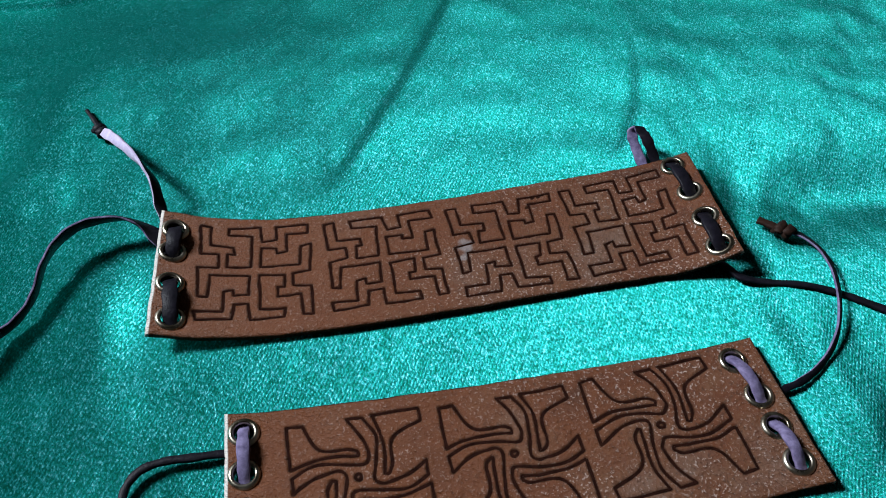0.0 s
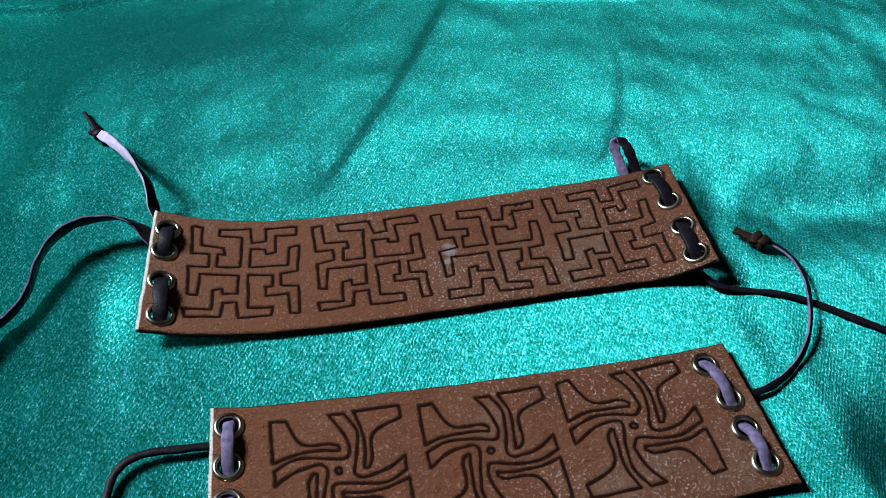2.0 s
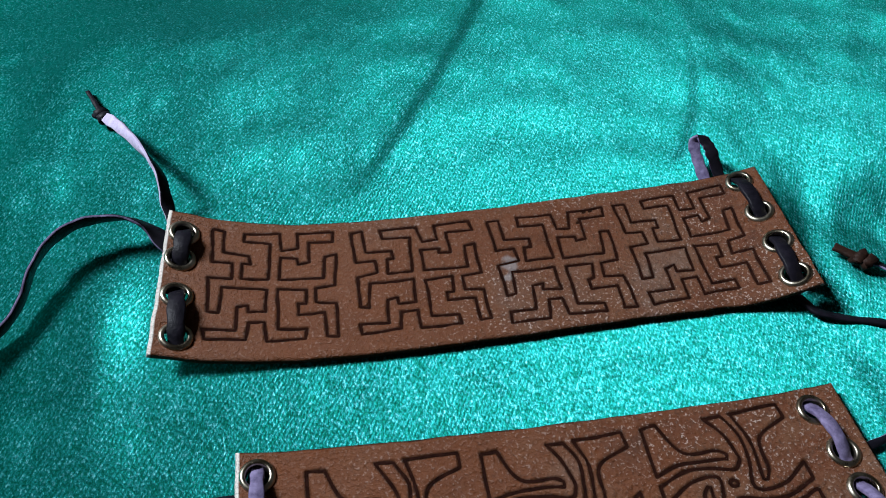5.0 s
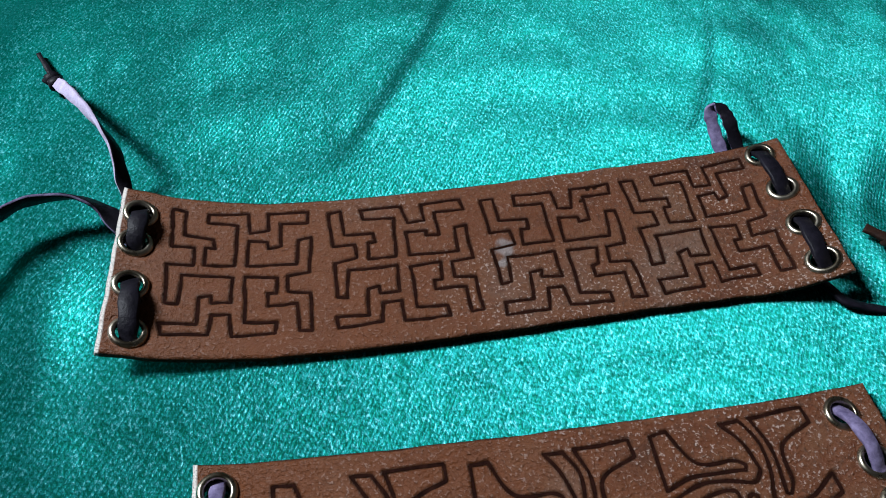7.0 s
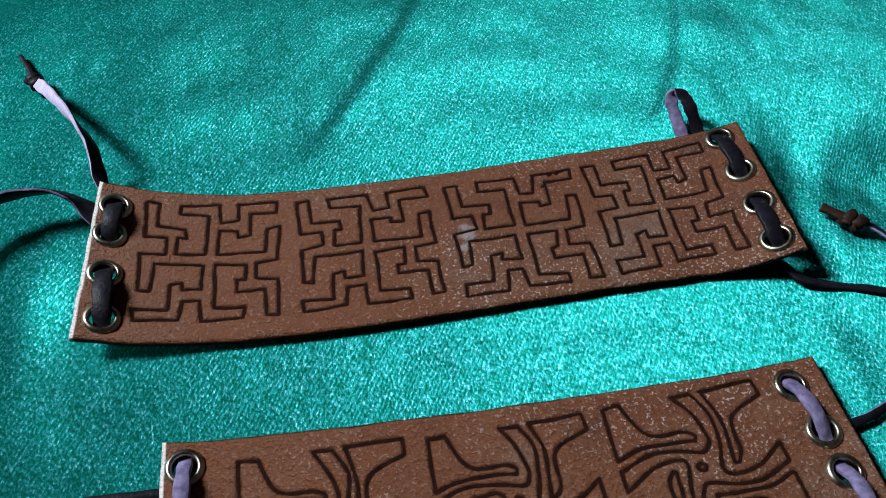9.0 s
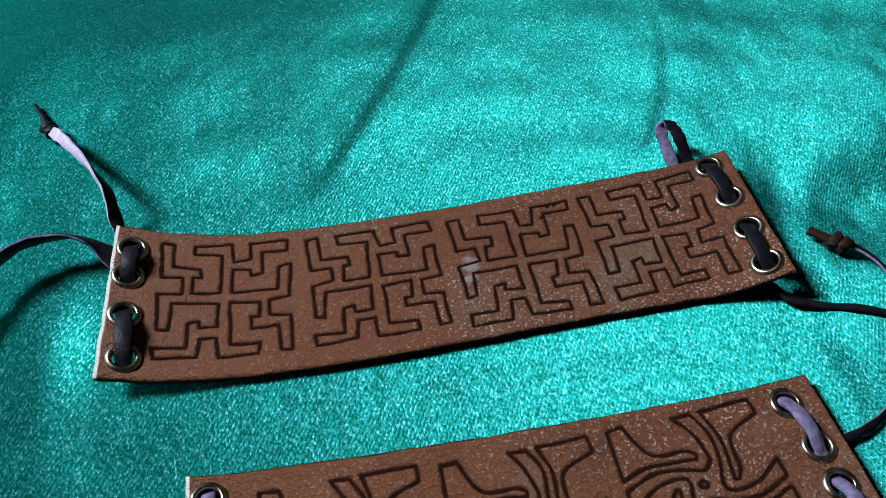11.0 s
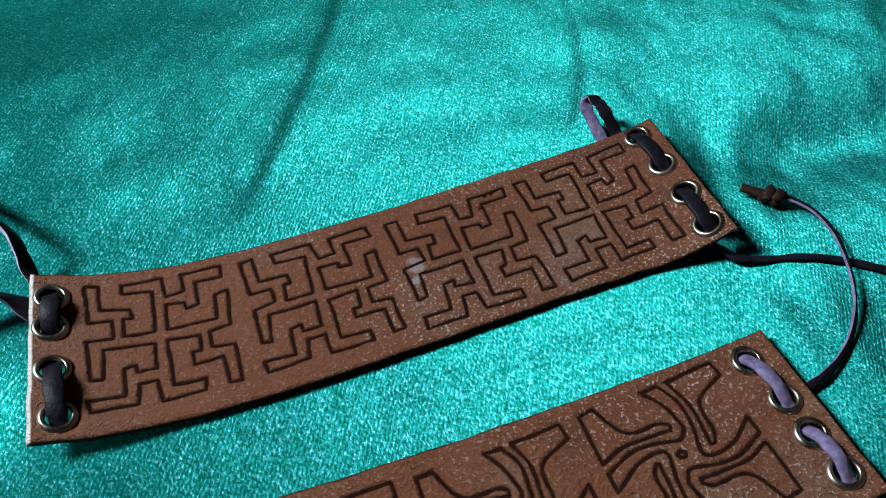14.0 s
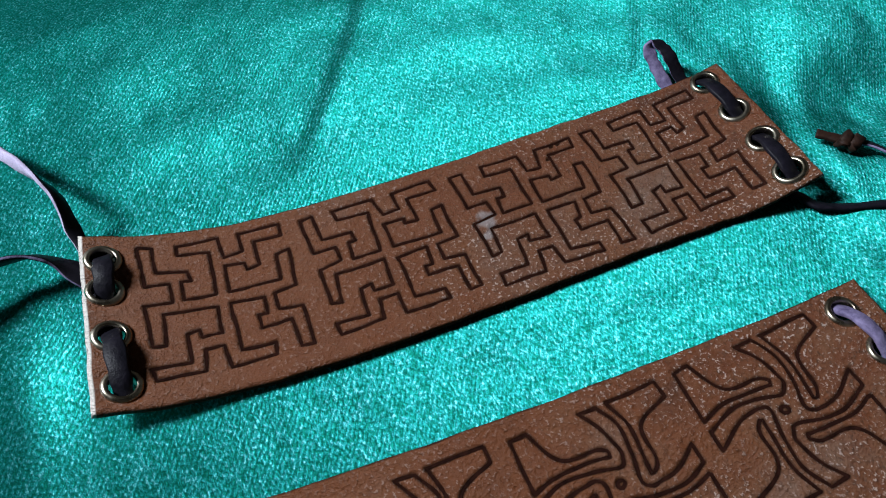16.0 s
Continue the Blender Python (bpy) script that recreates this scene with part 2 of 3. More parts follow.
def cloth_z(x, y):
    x, y = np.asarray(x, float), np.asarray(y, float)
    # rises and falls are shaped so that slopes look bright or dark in view
    z = 0.55 * wobble(x, y, 75, 3) + 0.30 * wobble(x, y, 30, 5) + 0.08 * wobble(x, y, 11, 6)
    # a low step that crosses the middle
    d = x - along(FOLD_MID, y)
    depth = smoothstep(15, 55, y) * 1.25
    z += depth * np.exp(-np.where(d < 0, d / 3.2, d / 26.0) ** 2)
    # a crease behind the loop
    d = x - along(FOLD_LOOP, y)
    z += smoothstep(18, 35, y) * smoothstep(130, 95, y) * 1.2 * np.where(d < 0, np.exp(-(d / 3.0) ** 2), np.exp(-(d / 16.0) ** 2))
    # a long fold, past which the cloth lies higher
    d = x - along(FOLD_EDGE, y)
    z += smoothstep(-140, -90, y) * ((1.3 + 0.9 * smoothstep(50, 20, y)) * smoothstep(0, 13, d) + 0.02 * np.clip(d, 0, 130))
    # slopes beside the cuff ends and swells by the ties, shaped to darken there
    z -= 8.0 * smoothstep(82, 116, x) * np.exp(-((y - 5) / 19.0) ** 2) + 8.5 * smoothstep(78, 116, x) * np.exp(-((y + 84) / 23.0) ** 2)
    z += 0.7 * np.exp(-((x + 63) / 12.0) ** 2 - ((y - 42) / 9.0) ** 2) + 2.6 * np.exp(-((x + 88) / 11.0) ** 2 - ((y + 10) / 13.0) ** 2)
    # it sags beyond the ties, tilted so that this side looks darker
    z -= 0.0023 * np.clip(-80 - x, 0, 50) ** 2
    # soft crumples on its far side
    z += smoothstep(0, 25, d) * (0.42 * wobble(x, y, 38, 11) + 0.16 * wobble(x, y, 17, 12))
    # creases by the tie
    d = x - along(FOLD_LEFT, y)
    w = smoothstep(25, 50, y) * smoothstep(130, 70, y)
    z += w * 2.4 * np.exp(-np.where(d < 0, d / 5.0, d / 18.0) ** 2)
    z += smoothstep(-75, -120, x) * smoothstep(125, 80, y) * (0.9 * wobble(x, y, 42, 21) + 0.25 * wobble(x, y, 16, 22))
    # the far end sinks towards a crease, more at one side, with a low lip behind it
    e = y - np.interp(x, [-220, -155, -92, 37, 105, 200], [172, 167, 157, 130, 125, 129])
    sink = np.interp(x, [-220, -155, -92, -30, 30], [17, 15, 10, 3, 0])
    lip = np.interp(x, [-150, 0, 110, 200], [2.2, 2.0, 1.0, 0.3])
    fall = 6 * smoothstep(150, 60, x)
    z += -sink * smoothstep(np.interp(x, [-120, -20], [-85, -55]), -2, e) + lip * np.where(e < 0, smoothstep(-5, 0, e), 1) - (fall + lip) * smoothstep(4, 20, e)
    # flat under the two cuffs
    keep = np.ones_like(x)
    for x0, x1, y0, y1 in ((-80, 79, -24, 21), (-62, 73, -86, -44)):
        dx, dy = np.maximum(np.maximum(x0 - x, x - x1), 0), np.maximum(np.maximum(y0 - y, y - y1), 0)
        keep = np.minimum(keep, smoothstep(-1, 14, np.hypot(dx, dy)))
    return z * keep - 0.15


def build_cloth():
    xs = np.concatenate([np.linspace(-460, -190, 30)[:-1], np.arange(-190, 260, 1.4), np.linspace(260, 700, 36)[1:]])
    ys = np.concatenate([np.linspace(-520, -125, 36)[:-1], np.arange(-125, 233, 1.4)])
    X, Y = np.meshgrid(xs, ys)
    Z = cloth_z(X, Y)
    rim = np.maximum(np.maximum(smoothstep(560, 700, X), smoothstep(380, 460, -X)), np.maximum(smoothstep(200, 232, Y), smoothstep(430, 520, -Y)))
    Z = np.maximum(Z * (1 - rim) - 21.5 * rim, -21.5)
    nx, ny = len(xs), len(ys)
    v = np.stack([X, Y, Z], 2).reshape(-1, 3) * MM
    i = np.arange((ny - 1) * nx).reshape(ny - 1, nx)[:, :-1].reshape(-1)
    f = np.stack([i, i + 1, i + nx + 1, i + nx], 1)
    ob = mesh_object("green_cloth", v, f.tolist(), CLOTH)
    return tagged(ob, "emerald green shimmering velvet cloth with soft creases", "cloth")


build_cloth()


# ---- the room round it, plain ----
tagged(box("table_top", (-0.48, -0.54, -0.062), (0.72, 0.236, -0.022), WOOD), "plain wooden table top under the green cloth", "table", kind="structure")
tagged(box("floor", (-1.5, -1.9, -0.80), (1.6, 1.3, -0.75), FLOOR), "plain brown floor", "floor", kind="structure")
tagged(box("ceiling", (-1.5, -1.9, 2.45), (1.6, 1.3, 2.50), WALL), "plain painted ceiling", "ceiling", kind="structure")
tagged(box("wall_south", (-1.4, -1.9, -0.75), (1.5, -1.8, 2.45), WALL), "plain painted wall", "wall", kind="structure")
tagged(box("wall_east", (1.5, -1.9, -0.75), (1.6, 1.3, 2.45), WALL), "plain painted wall", "wall", kind="structure")


def window_wall(name, flat, a0, a1, w0, w1, z0, z1, swap):
    """A wall with an opening: flat its two faces, a0 to a1 its run, w0 to w1 and z0 to z1 the opening."""
    wall = tagged(new(name), "plain painted wall with a window opening", "wall", kind="structure")
    for lo, hi, b, t in ((a0, w0, -0.75, 2.45), (w1, a1, -0.75, 2.45), (w0, w1, -0.75, z0), (w0, w1, z1, 2.45)):
        p, q = (lo, flat[0], b), (hi, flat[1], t)
        box("wall_panel", (p[1], p[0], p[2]) if swap else p, (q[1], q[0], q[2]) if swap else q, WALL, wall)


window_wall("wall_west", (-1.5, -1.4), -1.9, 1.3, 0.32, 0.92, 0.95, 1.65, True)
tagged(box("wall_north", (-1.4, 1.2, -0.75), (1.5, 1.3, 2.45), WALL), "plain painted wall", "wall", kind="structure")


# ---- the cuffs ----
class Cuff:
    """A leather strip: s runs along it, v across it, h up from its underside, all in mm. Curls: where each begins, how high it ends and
    how much more at one long edge; slants: how far the cut ends lean."""

    def __init__(self, cx, cy, half, wide, thick, curl_l, curl_r, bow, sway, taper, waist, tilt, slants, seed):
        self.cx, self.cy, self.half, self.wide, self.thick = cx, cy, half, wide, thick
        self.curl_l, self.curl_r, self.bow, self.sway, self.taper = curl_l, curl_r, bow, sway, taper
        self.waist, self.tilt, self.slants, self.seed = waist, tilt, slants, seed

    def rise(self, s, v):
        (al, hl, tl), (ar, hr, tr), q = self.curl_l, self.curl_r, self.half
        left = hl * (1 + tl * v / 20) * (np.clip(-al - s, 0, None) / (q - al)) ** 2.0
        right = hr * (1 + tr * v / 20) * (np.clip(s - ar, 0, None) / (q - ar)) ** 1.8
        return 0.25 + left + right

    def at(self, s, v, h):
        s, v, h = (np.asarray(a, float) for a in (s, v, h))
        e, u = 0.5, s / self.half
        slope = (self.rise(s + e, v) - self.rise(s - e, v)) / (2 * e)
        c = 1 / np.sqrt(1 + slope ** 2)
        x = self.cx + s - slope * c * h + v * (self.slants[0] * np.clip(-u, 0, 1) ** 2 + self.slants[1] * np.clip(u, 0, 1) ** 2)
        y = self.cy + v * (1 - self.taper * u + self.waist * (1 - u * u)) - self.bow * (1 - u * u) + self.tilt * s + self.sway * u * (1 - u * u)
        z = self.rise(s, v) + c * h + 0.12 * wobble(s, v, 60, self.seed)
        return np.stack([x, y, z], -1) * MM

    def sheet(self, parent, lines, holes, hole_r, scuffs=(), name="leather_strip"):
        step = 0.3
        s1 = np.linspace(-self.half, self.half, int(2 * self.half / step) + 1)
        v1 = np.linspace(-self.wide / 2, self.wide / 2, int(self.wide / step) + 1)
        S, V = np.meshgrid(s1, v1)
        ns, nv = len(s1), len(v1)
        # a hand-cut outline
        S2 = S + (np.abs(S) / self.half) ** 8 * 0.10 * wobble(V, V * 0 + self.seed, 9, self.seed + 1) * np.sign(S)
        V2 = V + (np.abs(V) / (self.wide / 2)) ** 8 * 0.12 * wobble(S, V * 0, 14, self.seed + 2)
        edge = np.minimum(self.half - np.abs(S), self.wide / 2 - np.abs(V))
        # burnt grooves
        dist = np.full(S.shape, 9.0)
        for a, b in lines:
            lo, hi = np.minimum(a, b) - 1.5, np.maximum(a, b) + 1.5
            i0, i1 = np.searchsorted(s1, (lo[0], hi[0]))
            j0, j1 = np.searchsorted(v1, (lo[1], hi[1]))
            if i1 <= i0 or j1 <= j0:
                continue
            P = np.stack([S[j0:j1, i0:i1], V[j0:j1, i0:i1]], -1)
            ab = b - a
            t = np.clip(((P - a) @ ab) / max(ab @ ab, 1e-9), 0, 1)
            q = np.linalg.norm(P - a - t[..., None] * ab, axis=-1)
            dist[j0:j1, i0:i1] = np.minimum(dist[j0:j1, i0:i1], q)
        w = 0.42 + 0.08 * wobble(S, V, 5, self.seed + 3)
        burn = 1 - smoothstep(w * 0.6, w * 1.6, dist)
        top = self.thick - 0.35 * smoothstep(0.7, 0.0, edge) - 0.32 * burn + 0.05 * wobble(S, V, 3.0, self.seed + 4)
        # darker along the long edges, most at +V; shares the attribute of the grooves
        rim = np.where(V > 0, 0.9, 0.25) * smoothstep(0.45, 0.1, self.wide / 2 - np.abs(V) + 0.12 * wobble(S, V, 9, 43)) * (self.half - np.abs(S) > 0.5)
        pad = np.zeros_like(S)
        for hs, hv in holes:
            r = np.hypot(S - hs, V - hv)
            pad -= 0.25 * np.exp(-((r - 3.8) / 0.8) ** 2)
        topv = self.at(S2, V2, top + pad).reshape(-1, 3)
        botv = self.at(S2, V2, 0.25 * smoothstep(0.7, 0.0, edge)).reshape(-1, 3)
        n = ns * nv
        i = np.arange(n).reshape(nv, ns)[:-1, :-1].reshape(-1)
        cs, cv = (S[:-1, :-1] + step / 2).reshape(-1), (V[:-1, :-1] + step / 2).reshape(-1)
        keep = np.ones(len(i), bool)
        for hs, hv in holes:
            keep &= np.hypot(cs - hs, cv - hv) > hole_r
        i = i[keep]
        ft = np.stack([i, i + 1, i + ns + 1, i + ns], 1)
        fb = np.stack([i + n, i + ns + n, i + ns + 1 + n, i + 1 + n], 1)
        g = np.arange(n).reshape(nv, ns)
        ring = np.concatenate([g[0, :-1], g[:-1, -1], g[-1, :0:-1], g[:0:-1, 0]])
        nxt = np.roll(ring, -1)
        fs = np.stack([ring, ring + n, nxt + n, nxt], 1)
        ob = mesh_object(name, np.concatenate([topv, botv]), np.concatenate([ft, fb, fs]).tolist(), LEATHER, parent)
        me = ob.data
        a = me.attributes.new("burn", "FLOAT", "POINT")
        a.data.foreach_set("value", np.concatenate([np.maximum(0.95 * burn, rim).reshape(-1), rim.reshape(-1)]).astype(np.float32))
        a = me.attributes.new("scuff", "FLOAT", "POINT")
        mark = np.zeros_like(S)
        for ms, mv, mr in scuffs:
            mark = np.maximum(mark, 0.5 * smoothstep(mr, mr * 0.4, np.hypot(S - ms, (V - mv) * 0.8) + 0.6 * wobble(S, V, 3, 41)))
        a.data.foreach_set("value", np.concatenate([mark.reshape(-1), mark.reshape(-1) * 0]).astype(np.float32))
        a = me.attributes.new("raw_edge", "FLOAT", "POINT")
        # raw leather edge; on top at -X widened and paled to stand for its light
        raw = np.where(self.half - np.abs(S) < 0.75, 0.95, 0.0).reshape(-1)
        a.data.foreach_set("value", np.concatenate([raw * (S.reshape(-1) < 0), np.maximum(raw, 0.0)]).astype(np.float32))
        return ob


def turned(pts, k):
    """Points turned k quarters clockwise."""
    out = [(x, y) for x, y in pts]
    for _ in range(k):
        out = [(y, -x) for x, y in out]
    return out


# one quarter of the meander, for a block that reaches from -1 to 1
MEANDER = [(-1.02, 1.0), (-0.82, 1.0), (-0.83, 0.57), (-0.4, 0.56), (-0.39, 0.39), (-0.5, 0.38), (-0.51, 0.1), (-0.09, 0.1),
           (-0.08, 0.81), (-0.52, 0.84), (-0.52, 1.0), (0.09, 1.0), (0.11, 0.68), (0.37, 0.68), (0.39, 1.0)]
# one quarter of the whirl and one of its blades, in mm from its middle
WHIRL = [(-15.4, -1.9), (-15.4, 2.0), (-10.2, 4.4), (-4.8, 4.2), (0.5, 3.1), (2.2, 4.3), (2.2, 6.5), (1.2, 10.4)]
BLADE = [(-15.6, 4.2), (-15.8, 15.3), (-12.4, 15.5), (-8.7, 8.4), (-2.0, 7.6), (0.0, 6.6), (0.0, 5.5), (-4.5, 6.0), (-10.3, 5.9)]


def chain(pts, closed=True, step=0.7, soft=False, seed=0):
    """A line through the points, cut into short steps, with the shake of a hand."""
    p = [np.array(q, float) for q in pts]
    if soft:
        out, n = [], len(p)
        for i in range(n):
            a, b = p[i], p[(i + 1) % n]
            prev, nxt = p[i - 1], p[(i + 2) % n]
            sharp = lambda u, v, w: np.dot(v - u, w - v) / (np.linalg.norm(v - u) * np.linalg.norm(w - v) + 1e-9) < 0.45
            ta = (b - a) if sharp(prev, a, b) else (b - prev) / 2
            tb = (b - a) if sharp(a, b, nxt) else (nxt - a) / 2
            for t in np.linspace(0, 1, 9)[:-1]:
                out.append(a * (2 * t ** 3 - 3 * t ** 2 + 1) + ta * (t ** 3 - 2 * t ** 2 + t) + b * (3 * t ** 2 - 2 * t ** 3) + tb * (t ** 3 - t ** 2))
        p = out
    ends = p + [p[0]] if closed else p
    out = []
    for a, b in zip(ends[:-1], ends[1:]):
        k = max(1, int(np.linalg.norm(b - a) / step))
        out += [a + (b - a) * j / k for j in range(k)]
    out.append(ends[-1])
    out = np.array(out)
    ph = np.arange(len(out))
    shake = 0.10 * np.stack([np.sin(ph * 0.41 + seed) + np.sin(ph * 0.17 + 2 * seed), np.cos(ph * 0.37 + seed * 1.7) + np.sin(ph * 0.13 + seed)], 1)
    out = out + shake
    if closed:
        out[-1] = out[0]
    return out


def segments(c):
    return list(zip(c[:-1], c[1:]))


def burnt_line(cuff, parent, chains, name, width=0.62, depth=0.27):
    """A thin burnt strip on the floor of the groove, one mesh for a motif."""
    verts, faces = [], []
    for c in chains:
        d = np.gradient(c, axis=0)
        d /= np.linalg.norm(d, axis=1)[:, None] + 1e-9
        nrm = np.stack([-d[:, 1], d[:, 0]], 1)
        w = (width / 2) * (1 + 0.22 * np.sin(np.arange(len(c)) * 0.53 + c[0, 0]))[:, None]
        h = np.full(len(c), cuff.thick - depth)
        L, M, R = c + nrm * w, c, c - nrm * w
        o = len(verts)
        for col, dh in ((L, 0.10), (M, 0.05), (R, 0.10)):
            verts += list(cuff.at(col[:, 0], col[:, 1], h + dh))
        k = len(c)
        for j in range(k - 1):
            for a in (0, 1):
                faces.append((o + a * k + j, o + (a + 1) * k + j, o + (a + 1) * k + j + 1, o + a * k + j + 1))
    return mesh_object(name, verts, faces, BURNT, parent)


def eyelet(cuff, parent, s, v):
    """A rolled metal ring with a short barrel through the leather."""
    t = cuff.thick
    prof = [(2.3, -0.2), (2.3, t * 0.6), (2.36, t + 0.25), (2.6, t + 0.50), (2.95, t + 0.55), (3.3, t + 0.38), (3.62, t + 0.06), (3.68, t - 0.25)]
    n = 40
    verts, faces = [], []
    for r, h in prof:
        a = np.arange(n) * 2 * math.pi / n
        verts += list(cuff.at(s + r * np.cos(a), v + r * np.sin(a), np.full(n, h)))
    for k in range(len(prof) - 1):
        for j in range(n):
            faces.append((k * n + j, k * n + (j + 1) % n, (k + 1) * n + (j + 1) % n, (k + 1) * n + j))
    return mesh_object("eyelet", verts, faces, NICKEL, parent)


def spline(pts, per=10):
    p = [Vector(q) for q in pts]
    p = [p[0] * 2 - p[1]] + p + [p[-1] * 2 - p[-2]]
    out = []
    for i in range(1, len(p) - 2):
        for j in range(per):
            t = j / per
            a, b, c, d = p[i - 1], p[i], p[i + 1], p[i + 2]
            out.append(0.5 * ((2 * b) + (c - a) * t + (2 * a - 5 * b + 4 * c - d) * t * t + (3 * b - a - 3 * c + d) * t ** 3))
    out.append(p[-2])
    return out


def resting(pts, lift=0.8):
    """The same way, but nowhere sunk into the cloth."""
    return [(x, y, max(z, float(cloth_z(x, y)) + lift)) for x, y, z in pts]


def thong(name, pts, parent, width=2.8, thick=1.3, ups=((0, 0, 1),), mats=None, taper=1.0, per=10):
    """A flat leather lace swept along points in mm. ups: which way its grain side faces, from end to end."""
    line = spline(pts, per)
    n, k = len(line), 10
    edged = mats is not None and len(mats) > 2
    verts, faces, mi = [], [], []
    for i, p in enumerate(line):
        d = (line[min(i + 1, n - 1)] - line[max(i - 1, 0)]).normalized()
        f = i / (n - 1) * (len(ups) - 1)
        a = min(int(f), max(len(ups) - 2, 0))
        u = Vector(ups[a]).lerp(Vector(ups[min(a + 1, len(ups) - 1)]), f - a)
        side = d.cross(u).normalized()
        up = side.cross(d).normalized()
        wob = 1 + 0.07 * math.sin(i * 0.7) + 0.05 * math.sin(i * 0.31 + 1)
        w = width / 2 * wob * (1 + (taper - 1) * i / (n - 1))
        h = thick / 2
        shape = [(-1, -0.55), (-0.85, -1), (0, -1), (0.85, -1), (1, -0.55), (1, 0.55), (0.85, 1), (0, 1), (-0.85, 1), (-1, 0.55)]
        for a_, b_ in shape:
            verts.append((p + side * (a_ * w) + up * (b_ * h)) * MM)
    for i in range(n - 1):
        for j in range(k):
            faces.append((i * k + j, i * k + (j + 1) % k, (i + 1) * k + (j + 1) % k, (i + 1) * k + j))
            mi.append(2 if edged and j in (4, 9) else 1 if j in (0, 1, 2, 3, 4, 9) else 0)
    faces.append(tuple(range(k - 1, -1, -1)))
    faces.append(tuple((n - 1) * k + j for j in range(k)))
    mi += [0, 0]
    ob = mesh_object(name, verts, faces, mats or [DARK_THONG, DAYLIT_SIDE], parent)
    ob.data.polygons.foreach_set("material_index", mi)
    return ob


def knot(parent, at, along_, size, mat):
    """An overhand knot: a thong wound round itself."""
    a = Vector(along_).normalized()
    s = a.cross(Vector((0, 0, 1))).normalized()
    u = s.cross(a)
    pts = []
    for i in range(15):
        t = i / 14
        ang = t * 2 * math.pi * 1.6 + 0.6
        pts.append(Vector(at) + a * (t - 0.5) * size * 0.9 + s * math.cos(ang) * size * 0.36 + u * math.sin(ang) * size * 0.30)
    return thong("knot", pts, parent, size * 0.62, size * 0.42, ((0, 0, 1), (1, 0, 0.4), (0, 0, 1)), [mat, mat], per=4)


def stitch(cuff, parent, a, b, width, mats, lift=1.6, lean=0.0):
    """The lace that crosses the leather from one eyelet to the next."""
    (s0, v0), (s1, v1) = a, b
    t = cuff.thick
    prof = [(-0.30, -0.6), (-0.14, t * 0.4), (0.05, t + 0.5), (0.30, t + lift), (0.70, t + lift), (0.95, t + 0.5), (1.14, t * 0.4), (1.30, -0.6)]
    pts = []
    for f, h in prof:
        s = s0 + (s1 - s0) * f + lean * math.sin(math.pi * f)
        pts.append(tuple(cuff.at(s, v0 + (v1 - v0) * f, h) / MM))
    return thong("lace", pts, parent, width, 1.2, ((0, 0.8, 0.6), (0, 0, 1), (0, 0, 1), (0, -0.8, 0.6)), mats, per=6)


# -- the cuff with the meander --
cuff_a = tagged(new("leather_cuff"), "brown leather wrist cuff with burnt meander blocks, laced ends curling up", "bracelet", "leather cuffs")
A = Cuff(0.6, -0.1, 79.3, 41.7, 2.0, (44.8, 4.4, 0.04), (57.3, 5.9, -0.39), 3.17, 3.87, -0.031, -0.063, 0.01, (0.056, 0.039), 7)
lines, motif_chains = [], []
# each block's middle, its half sizes and how its lines lean
BLOCKS_A = ((-53.4, 0.95, 14.78, 16.25, 0.21, 0.24), (-18.3, 0.74, 15.25, 15.94, -0.05, -0.09), (17.3, -0.76, 15.49, 16.4, -0.14, -0.46), (52.9, 0.0, 15.65, 16.39, -0.36, 0.67))
for k, (cs, cv, hs, hv, ls, lv) in enumerate(BLOCKS_A):
    rng = random.Random(40 + k)
    pts = []
    for q in range(4):
        pts += [(x + rng.uniform(-0.02, 0.02), y + rng.uniform(-0.02, 0.02)) for x, y in turned(MEANDER, q)]
    c = chain([(cs + hs * x + ls * y, cv + hv * y + lv * x) for x, y in pts], seed=k + 1.3)
    motif_chains.append(c)
    lines += segments(c)
for ms, mv in ((25.2, 11.4), (25.5, 11.5), (27.6, 14.7), (29.4, 14.8)):
    lines.append((np.array((ms, mv)), np.array((ms + 0.4, mv + 0.1))))
HOLES_A = [(-75.0, 14.4), (-75.2, 6.4), (-74.9, -4.4), (-74.0, -15.6), (73.4, 16.9), (74.5, 5.4), (75.0, -5.4), (75.0, -16.1)]
A.sheet(cuff_a, lines, HOLES_A, 2.45, ((4.6, 0.8, 2.8), (3.4, -2.8, 1.6)))
for c in motif_chains:
    burnt_line(A, cuff_a, [c], "meander_motif")["label"] = "dark burnt meander line"
for s, v in HOLES_A:
    eyelet(A, cuff_a, s, v)["label"] = "tarnished silver metal eyelet"
for i, j in ((0, 1), (2, 3), (4, 5), (6, 7)):
    stitch(A, cuff_a, HOLES_A[i], HOLES_A[j], 3.8, [DARK_THONG, DARK_THONG])

# -- the cuff with the whirls --
cuff_b = tagged(new("leather_cuff"), "brown leather wrist cuff burnt with three whirling blade motifs, lying flat", "bracelet", "leather cuffs")
B = Cuff(6.4, -63.9, 67.7, 39.6, 2.0, (45, 1.0, 0.0), (48, 1.2, 0.0), 1.5, 0.0, 0.0, 0.0, 0.006, (0.0, -0.085), 17)
lines, groups = [], []
# each whirl's middle, its scales along and across, and its lean
WHIRLS_B = ((-37.75, 0.72, 0.993, 0.942, 0.023), (-1.6, 0.71, 1.011, 0.957, 0.011), (35.25, 1.55, 1.081, 0.98, 0.02))
